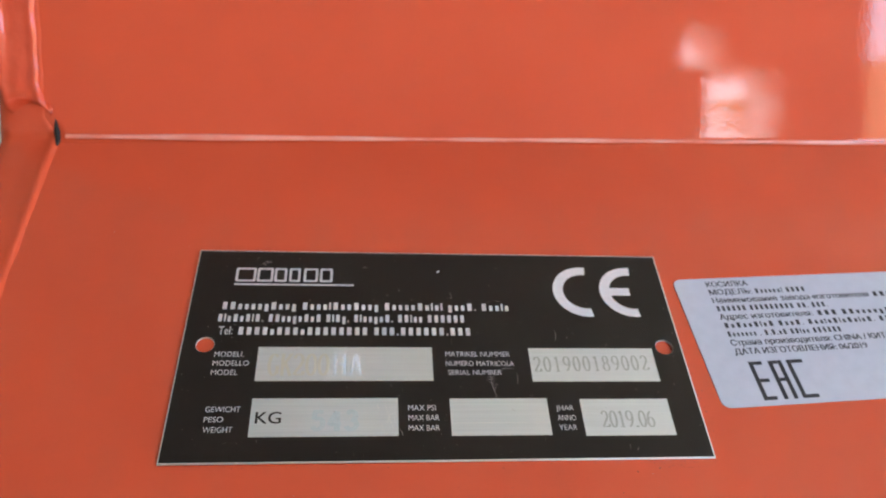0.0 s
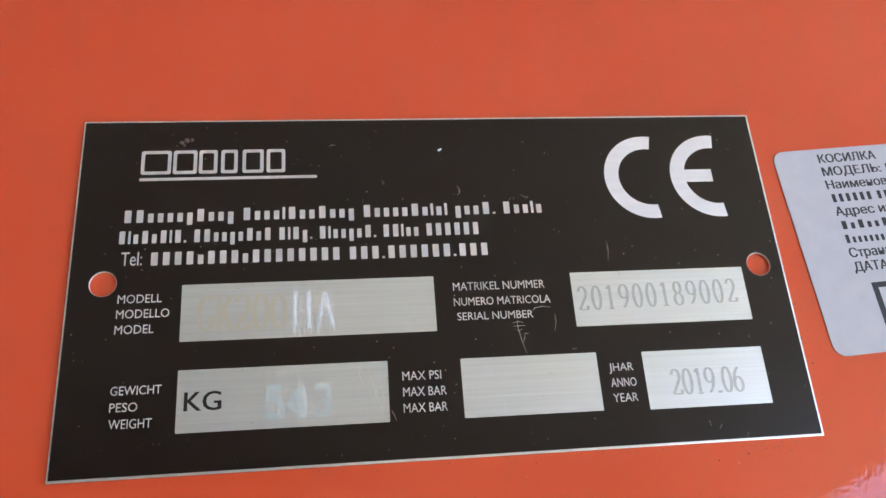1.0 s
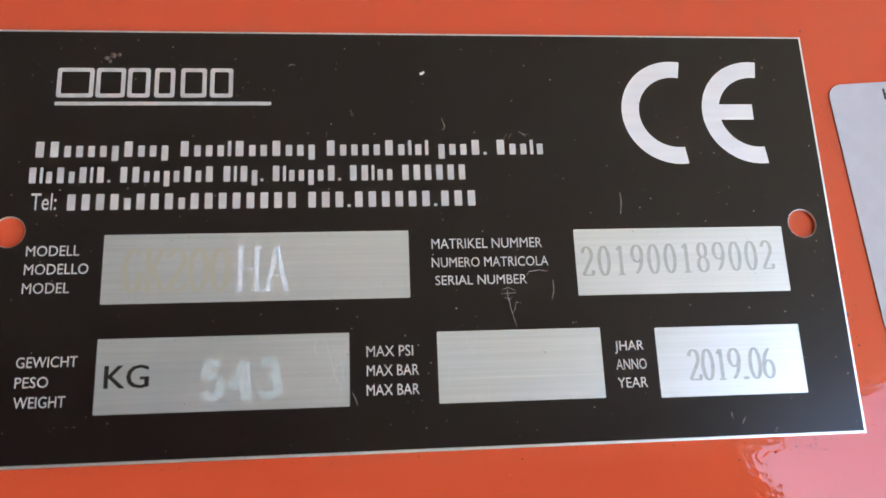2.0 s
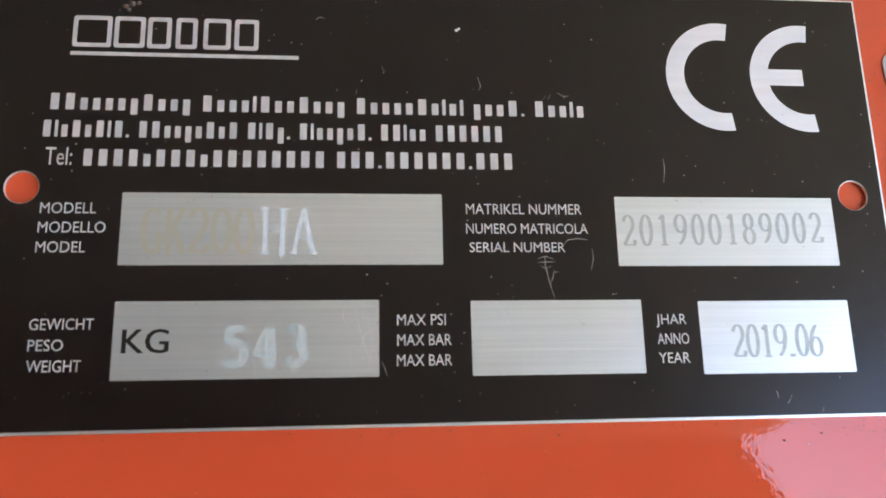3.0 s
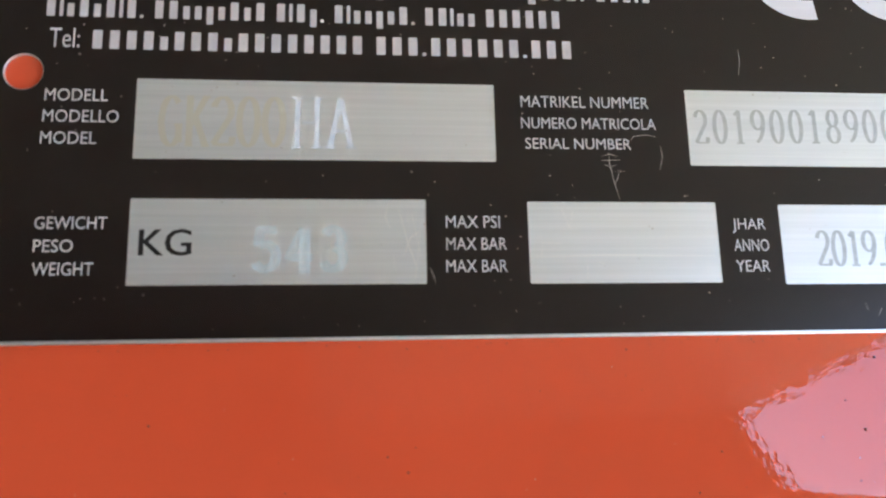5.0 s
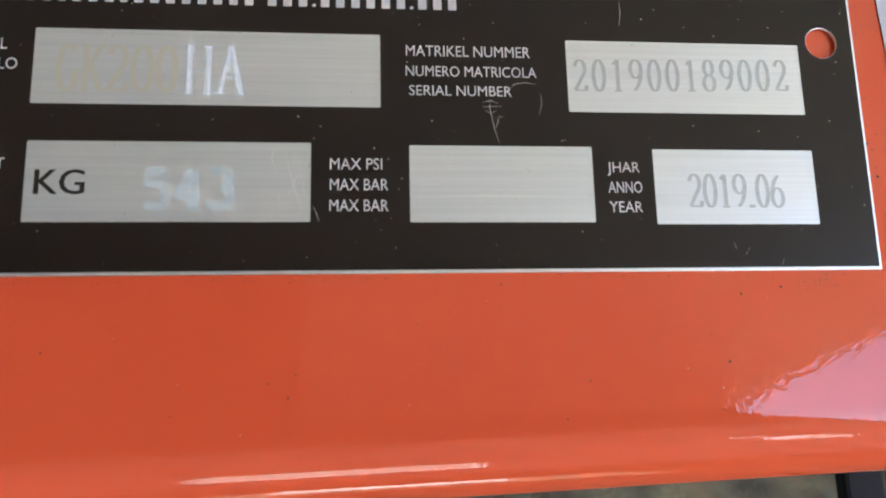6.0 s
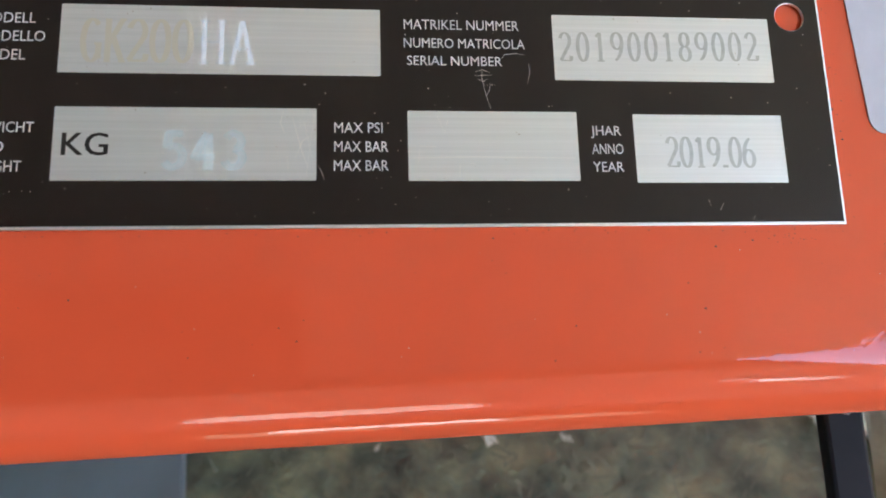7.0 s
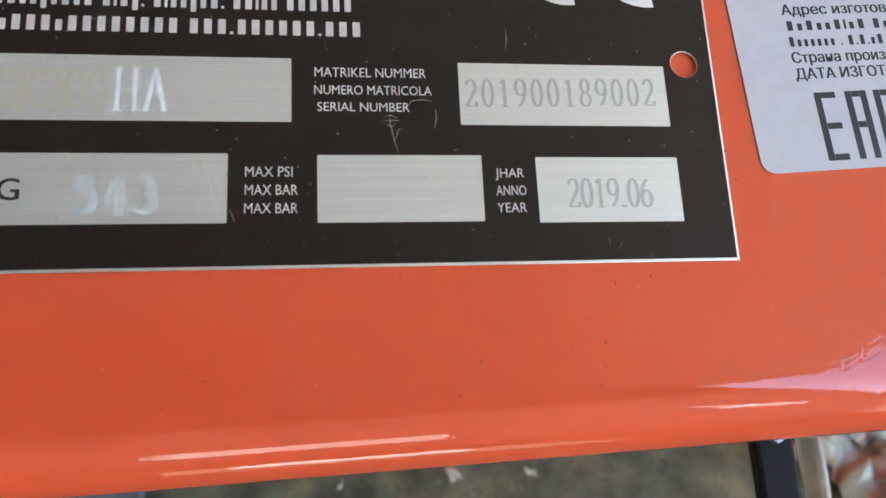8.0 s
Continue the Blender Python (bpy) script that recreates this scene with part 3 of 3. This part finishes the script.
roman("543", 30.4, 41.5, 7.6, 12.3, etched_pale, 0.9, 0.65, "etched_outline", "pale blue-white outline of the etched number", hollow=0.17, h=FIELD_LIFT + 0.045, shaky=0.1, narrow=0.8)
roman("HA", 34.6, 42.2, 21.6, 27.75, etched_white, 0.62, 0.3, "etched_code", "pale etched code", shaky=0.06)
roman("GK200", 20.0, 34.2, 21.7, 27.7, etched_tan, 0.75, 0.32, "etched_code", "faint tan etched code", shaky=0.05)
roman("201900189002", 82.0, 110.7, 22.65, 26.95, etched_grey, 0.5, 0.2, "etched_number", "grey etched number", lean=0.017, narrow=0.8)
roman("2019.06", 95.9, 108.4, 7.75, 12.05, etched_grey, 0.52, 0.22, "etched_number", "grey etched number")

# the maker's mark: six open blocks over a rule
for x0, x1 in ((9.6, 14.6), (14.9, 18.9), (19.2, 22.3), (22.9, 25.7), (26.5, 30.1), (30.6, 33.8)):
    part("logo_block", outline_mesh("logo_block", [mm(rect(x0, x1, 49.75, 54.3, 0.4, 3)), mm(rect(x0 + 0.6, x1 - 0.6, 50.35, 53.7, 0.2, 3))], print_silver, 0.0), None, plate, "", lift(INK_LIFT))
bar(9.5, 39.2, 48.55, 49.1, print_silver, r=0.1, name="logo_rule")

WIDE = {"T": 1.15, "s": 0.95, "d": 0.95, "i": 0.5, ".": 0.5}


def bar_line(x0, x1, y0, y1, shapes, material, h, parent, fill=0.56):
    """A line of unreadable words as plain bars, one a letter: T tall, s low, d hanging, i narrow and tall, '.' a stop; y0 to y1 is the low height."""
    units = [WIDE[c] if c != " " else 0.55 for c in shapes]
    step, x = (x1 - x0) / sum(units), x0
    low = y1 - y0
    words = shapes.split(" ")
    places = iter(units)
    for k, word in enumerate(words):
        for c in word:
            w = next(places) * step
            top = y0 + low * (1.38 if c in "Ti" else 0.25 if c == "." else 1.0)
            bottom = y0 - low * (0.36 if c == "d" else 0.0)
            inset = w * (1 - fill) / 2
            bm = bmesh.new()
            bm.faces.new([bm.verts.new((p * MM, q * MM, 0)) for p, q in rect(x + inset, x + w - inset, bottom, top, min(0.12, w * 0.15), 2)])
            part("printed_bar", bm, material, parent, "", lift(h))
            x += w
        if k < len(words) - 1:
            x += next(places) * step


bar_line(7.2, 78.4, 40.85, 42.5, "TTssssdTssd TsssiTssTssd TssssTsisi dssT. Tssis", print_silver, INK_LIFT, plate)
bar_line(6.7, 66.9, 37.1, 38.75, "TisTsTiT. TTssdsTsT TiTd. TissdsT. TTiss TTTTTT", print_silver, INK_LIFT, plate)
bar_line(11.9, 68.2, 33.2, 34.85, "TTTTsTTTsTTTTTTTT TTT.TTTTTT.TTT", print_silver, INK_LIFT, plate)


def ring_part(cx, cy, ro, ri, a0, a1, bar_to=None):
    """A broad open ring as a filled outline."""
    n = 40
    out = [(cx + ro * math.cos(radians(a0 + (a1 - a0) * i / n)), cy + ro * math.sin(radians(a0 + (a1 - a0) * i / n))) for i in range(n + 1)]
    inn = [(cx + ri * math.cos(radians(a0 + (a1 - a0) * i / n)), cy + ri * math.sin(radians(a0 + (a1 - a0) * i / n))) for i in range(n + 1)]
    if bar_to:
        half, mid = 1.25, n // 2
        dx = math.sqrt(ri * ri - half * half)
        keep = [p for p in inn if abs(p[1] - cy) > half]
        up = [p for p in keep if p[1] > cy]
        low = [p for p in keep if p[1] < cy]
        inn = up + [(cx - dx, cy + half), (bar_to, cy + half), (bar_to, cy - half), (cx - dx, cy - half)] + low
    part("conformity_mark", outline_mesh("conformity_mark", [mm(out + inn[::-1])], mark_silver, 0.0), None, plate, "broad silver conformity letter", lift(INK_LIFT))


ring_part(98.6, 47.45, 8.25, 5.6, 80, 278)
ring_part(110.95, 47.45, 8.25, 5.6, 82, 277, 110.6)


def scratch(points, width=0.07, material=scratch_mat, h=None, parent=None):
    """A fine scratch along a few places, a strip with tapering ends."""
    bm = bmesh.new()
    left, right = [], []
    for i, (x, y) in enumerate(points):
        p = Vector((x, y))
        q = Vector(points[min(i + 1, len(points) - 1)]) - Vector(points[max(i - 1, 0)])
        side = Vector((-q.y, q.x)).normalized() * width / 2 * (0.35 if i in (0, len(points) - 1) else 1)
        left.append(bm.verts.new(((p + side) * MM).to_3d()))
        right.append(bm.verts.new(((p - side) * MM).to_3d()))
    for i in range(len(points) - 1):
        bm.faces.new((left[i], left[i + 1], right[i + 1], right[i]))
    part("scratch", bm, material, parent or plate, "", lift(h or INK_LIFT + 0.01))


for pts in (((74.3, 22.9), (74.8, 23.5), (76.2, 23.7), (77.5, 23.5)), ((78.0, 22.3), (78.1, 20.9), (77.7, 19.4)),
            ((70.7, 21.0), (71.7, 21.3), (72.7, 20.9)), ((70.6, 20.45), (71.8, 20.5), (73.0, 20.55)), ((71.0, 20.0), (71.7, 19.6), (72.4, 20.0)),
            ((71.6, 21.4), (71.6, 20.1), (71.9, 19.0)), ((71.7, 19.7), (72.0, 18.0), (72.6, 15.8)), ((72.7, 19.4), (72.5, 18.3), (72.1, 17.6)),
            ((102.6, 1.8), (103.2, 2.8)), ((88.8, 35.0), (88.9, 33.4), (88.6, 31.6)),
            ((50.2, 7.8), (50.6, 7.0), (50.9, 6.0)), ((72.4, 43.3), (72.9, 44.0)), ((73.1, 43.4), (73.6, 44.1)), ((74.6, 44.4), (75.4, 43.9), (76.1, 44.0)),
            ((41.4, 54.6), (42.0, 55.0), (42.6, 54.8)), ((50.4, 47.8), (50.7, 46.8)), ((63.5, 46.6), (63.9, 45.2), (63.6, 44.6)), ((107.1, 0.6), (107.4, 1.2)),
            ((46.9, 43.6), (47.0, 44.4)), ((101.2, 3.4), (101.4, 2.5))):
    scratch(pts)
for pts in (((26.6, 9.5), (38, 9.52), (51.0, 9.48)), ((46.8, 14.6), (48.0, 10.0), (48.9, 7.6)), ((48.3, 14.0), (49.3, 9.0)), ((49.6, 14.8), (48.6, 6.5)),
            ((62.2, 9.0), (70.0, 9.15), (83.5, 9.05)), ((68.2, 6.2), (68.3, 8.2)), ((65.5, 14.8), (66.4, 12.4)), ((47.3, 9.0), (48.1, 11.2), (49.2, 12.0)),
            ((45.7, 15.3), (45.3, 13.6), (45.9, 12.2)), ((47.9, 13.4), (49.6, 13.2)), ((47.9, 14.2), (47.8, 13.0)), ((46.2, 9.3), (46.4, 7.3)),
            ((63.2, 10.7), (62.9, 8.2)), ((63.1, 10.6), (65.3, 10.5)), ((66.9, 14.4), (66.4, 12.3)), ((69.6, 8.3), (70.3, 8.2))):
    scratch([p for p in pts if p[0] < 49.8 or p[0] > 61.7], 0.1, bright_scratch, FIELD_LIFT + 0.02)

rng = random.Random(4)


def specks(name, material, spots, parent, label, h):
    """Crumbs lying on a surface: small uneven lumps, as one mesh."""
    bm = bmesh.new()
    for x, y, r in spots:
        n, turn = 6, rng.uniform(0, 6)
        ring = [bm.verts.new(((x + r * rng.uniform(0.6, 1.3) * math.cos(turn + i * 1.047)) * MM, (y + r * rng.uniform(0.5, 1.1) * math.sin(turn + i * 1.047)) * MM, h * MM)) for i in range(n)]
        top = bm.verts.new((x * MM, y * MM, (h + r * 0.6) * MM))
        for i in range(n):
            bm.faces.new((ring[i], ring[(i + 1) % n], top))
    ob = part(name, bm, material, parent, label)
    ob["kind"] = "stuff"


dust = mat("pale_dust", (0.42, 0.38, 0.33), 0.8)
specks("dust", dust, [(rng.uniform(1, 119), rng.uniform(1, 59), rng.choice((0.05, 0.06, 0.08, 0.11))) for _ in range(260)], plate, "pale dust specks", INK_LIFT + 0.004)
specks("chip", mark_silver, [(60.8, 53.55, 0.3), (61.1, 53.8, 0.2)], plate, "chipped bright spot", INK_LIFT + 0.004)
specks("fleck", mat("brown_fleck", (0.10, 0.075, 0.06), 0.7), [(16.2, 55.9, 0.45), (17.0, 56.3, 0.55), (17.8, 56.4, 0.4), (16.6, 55.3, 0.35)], plate, "dried brown fleck", INK_LIFT + 0.004)

# grime on the deck, mostly along the plate's edge
spots = [(29.2, -22.0, 0.22), (47.6, -14.3, 0.2), (79.5, -17.3, 0.16), (99.6, -11.0, 0.25), (98.3, -16.6, 0.16), (82.4, -13.0, 0.18), (101.8, -2.9, 0.22),
         (106.9, -2.1, 0.2), (20.5, -8.8, 0.2), (120.5, 16.4, 0.3), (121.4, 12.0, 0.25), (63.3, -21.9, 0.12), (45.4, -12.6, 0.14), (48.4, -11.7, 0.12),
         (97.6, -7.7, 0.14), (72.3, -1.6, 0.18), (58.7, -0.7, 0.16), (34.7, -16.0, 0.12), (120.6, 61.4, 0.25)]
spots += [(rng.gauss(112.5, 1.6), rng.gauss(-1.7, 0.6), rng.uniform(0.05, 0.13)) for _ in range(24)]
spots += [(rng.uniform(0, 120), -rng.uniform(0.3, 1.2), rng.uniform(0.05, 0.13)) for _ in range(60)]
spots += [(120.6 + rng.uniform(0, 1.5), rng.uniform(0, 58), rng.uniform(0.05, 0.15)) for _ in range(30)]
spots += [(rng.uniform(-10, 140), rng.uniform(-24, -2), rng.uniform(0.03, 0.08)) for _ in range(50)]
spots += [(rng.uniform(-30, 140), rng.uniform(62, 100), rng.uniform(0.04, 0.1)) for _ in range(40)]
turn_in = (HOOD.inverted() @ PLATE)
grimes = []
for x, y, r in spots:
    p = turn_in @ Vector((x * MM, y * MM, 0))
    if p.y > FRONT + BEND:
        grimes.append((p.x / MM, p.y / MM, r * 0.8))
specks("grime", grime, grimes, mower, "dark grime specks on the paint", 0.12)

lint = []
for x, y, r in [(rng.uniform(-10, 138), rng.uniform(-22, -3), rng.uniform(0.05, 0.1)) for _ in range(16)] + [(rng.uniform(-30, 150), rng.uniform(62, 98), rng.uniform(0.05, 0.12)) for _ in range(14)]:
    p = turn_in @ Vector((x * MM, y * MM, 0))
    if p.y > FRONT + BEND:
        lint.append((p.x / MM, p.y / MM, r))
specks("lint", dust, lint, mower, "pale lint specks on the paint", 0.12)

# ---- the sticker ----
STICKER = PLATE @ pose(0.1234, 0.0521, -0.0002, 0, 0, 3.6)
sticker = thing("sticker", STICKER, "white paper sticker with black lettering stuck on the deck", "sticker")
part("paper_sheet", outline_mesh("paper_sheet", [mm(rect(0, 82, -39.4, 0, 2.2))], paper, 0.00006, 0.00002), None, sticker, "", lift(0.1))
TOP = 0.2


def typed(words, x0, x1, row, material=ink):
    y = -2.1 - 2.72 * row
    part("lettering", text_mesh(words, x0 * MM, x1 * MM, (y - 0.85) * MM, (y + 0.85) * MM, material, heavy=0.15 * MM), None, sticker, "", lift(TOP))


def typed_bars(x0, x1, row, shapes):
    y = -2.1 - 2.72 * row
    bar_line(x0, x1, y - 0.85, y + 0.35, shapes, ink, TOP, sticker, 0.52)


typed("КОСИЛКА", 8.8, 20.4, 0)
typed("МОДЕЛЬ:", 8.75, 20.5, 1)
typed_bars(21.4, 36.0, 1, "Tsssssi TTTT")
typed("Наименование завода-изготовителя", 8.65, 53.0, 2)
typed_bars(54.0, 72.0, 2, "TTTTTTTTT")
typed_bars(8.65, 40.0, 3, "TTTTTT TTTTTTTTT TT. TTT.")
typed("Адрес изготовителя:", 8.65, 34.2, 4)
typed_bars(35.4, 70.0, 4, "TTT TTssssdTssd TssT")
typed_bars(8.65, 66.0, 5, "TsTssTisT TssT. TssisTisTsisT. TTssdsTss")
typed_bars(8.6, 40.0, 6, "Tssssss . T.T.sT TTiss TTTTTT")
typed("Страна производителя: CHINA / КИТАЙ", 8.6, 54.2, 7)
typed("ДАТА ИЗГОТОВЛЕНИЯ: 06/2019", 8.6, 44.3, 8)


def stroke_mark(strokes):
    """A conformity mark of straight strokes (x0, x1, y0, y1)."""
    for x0, x1, y0, y1 in strokes:
        bar(x0 + 0.3, x1 + 0.3, y0, y1, ink, TOP, sticker, "conformity_stroke", 0.05)


stroke_mark(((10.5, 11.6, -38.0, -27.0), (11.62, 14.0, -28.0, -27.0), (11.62, 14.0, -33.0, -32.0), (11.62, 14.0, -38.0, -37.0),
             (15.6, 16.7, -38.0, -27.0), (16.72, 18.1, -28.0, -27.0), (16.72, 18.1, -33.0, -32.0), (18.12, 19.2, -38.0, -27.0),
             (20.4, 21.5, -38.0, -27.0), (21.52, 24.7, -28.0, -27.0), (21.52, 24.7, -38.0, -37.0)))

# ---- things on the ground under the hood ----
board = thing("board", pose(-0.365, 0.42, 0.012, 0, 0, 7.7), "blue-grey painted board lying on the soil", "board")
part("panel", box_bm(-0.22, 0.22, -0.3, 0.3, 0, 0.022, 0.003), blue_board_mat, board)


def film(name, at, size, seed):
    """A crumpled sheet of thin plastic film."""
    n = 26
    bm = bmesh.new()
    rows = []
    for i in range(n + 1):
        row = []
        for k in range(n + 1):
            x, y = (i / n - 0.5) * size[0], (k / n - 0.5) * size[1]
            h = abs(noise.fractal((x * 22 + seed, y * 22, seed), 0.8, 2.2, 4)) * size[2]
            e = 0.012 * noise.noise((x * 30, y * 30, seed + 7))
            row.append(bm.verts.new((x + e, y - e, h + 0.006)))
        rows.append(row)
    for r, s in zip(rows, rows[1:]):
        for k in range(n):
            bm.faces.new((r[k], s[k], s[k + 1], r[k + 1]))
    ob = new(name, mesh_of(name, thicken(bm, 0.0006), film_mat, True))
    ob.matrix_world = pose(*at)
    return tagged(ob, "crumpled milky plastic film on the soil", "plastic film", "film scraps")


sheet_mat = mat("white_streak_sheet", (0.78, 0.77, 0.74), 0.6)
set_in(sheet_mat, "Base Color", ramp(sheet_mat, noise_node(sheet_mat, 6, detail=6), [(0.3, (0.72, 0.71, 0.68)), (0.7, (0.82, 0.81, 0.78))]))


def streak_sheet(at, wide, deep, seed):
    """A thin white sheet on the soil, a little wavy, added unseen to reflect in the bend."""
    prof = [(deep * (k / 10 - 0.5), 0.0) for k in range(11)]
    bm = sweep_bm(prof, [wide * (i / 14 - 0.5) for i in range(15)], lambda x, y, z: Vector((0, 0, 0.012 + 0.008 * noise.noise((x * 9, y * 9, seed)))))
    ob = new("streak_sheet", mesh_of("streak_sheet", thicken(bm, 0.0015), sheet_mat, True))
    ob.matrix_world = pose(*at)
    tagged(ob, "unseen white sheet on the soil before the mower, added to reflect as a streak", "packing sheet")


# unseen reflector: sunlit through the wall's opening, it gives the bend's bright streak
streak_sheet((0.12, -0.84, 0.0, 0, 0, 4), 0.34, 0.16, 1.0)
film("plastic_film", (0.78, 0.42, 0.0, 0, 0, 20), (0.22, 0.3, 0.09), 1)
film("plastic_film", (0.74, 0.48, 0.0, 0, 0, 60), (0.05, 0.04, 0.04), 2)
film("plastic_film", (0.2, 0.458, 0.0, 0, 0, 10), (0.018, 0.014, 0.014), 3)
film("plastic_film", (0.07, 0.452, 0.0, 0, 0, 35), (0.012, 0.011, 0.011), 4)
film("plastic_film", (0.295, 0.456, 0.0, 0, 0, 80), (0.011, 0.016, 0.012), 5)
film("plastic_film", (0.62, 0.47, 0.0, 0, 0, 140), (0.04, 0.03, 0.03), 6)


def straw():
    r = random.Random(9)
    bm = bmesh.new()
    for _ in range(5000):
        x, y = r.uniform(-0.6, 1.2), r.uniform(0.0, 1.0)
        a, l = r.uniform(0, math.pi), r.uniform(0.008, 0.035)
        dx, dy, w = math.cos(a) * l, math.sin(a) * l, r.uniform(0.0006, 0.0014)
        h0, h1 = r.uniform(-0.004, 0.006), r.uniform(0.002, 0.012)
        nx, ny = -math.sin(a) * w, math.cos(a) * w
        vs = [bm.verts.new(p) for p in ((x - nx, y - ny, h0), (x + nx, y + ny, h0), (x + dx + nx * 0.4, y + dy + ny * 0.4, h1), (x + dx - nx * 0.4, y + dy - ny * 0.4, h1))]
        bm.faces.new(vs)
    me = mesh_of("straw", bm, straw_mat)
    tagged(new("straw", me), "scattered dry straw and grass on the soil", "straw", kind="stuff")


straw()
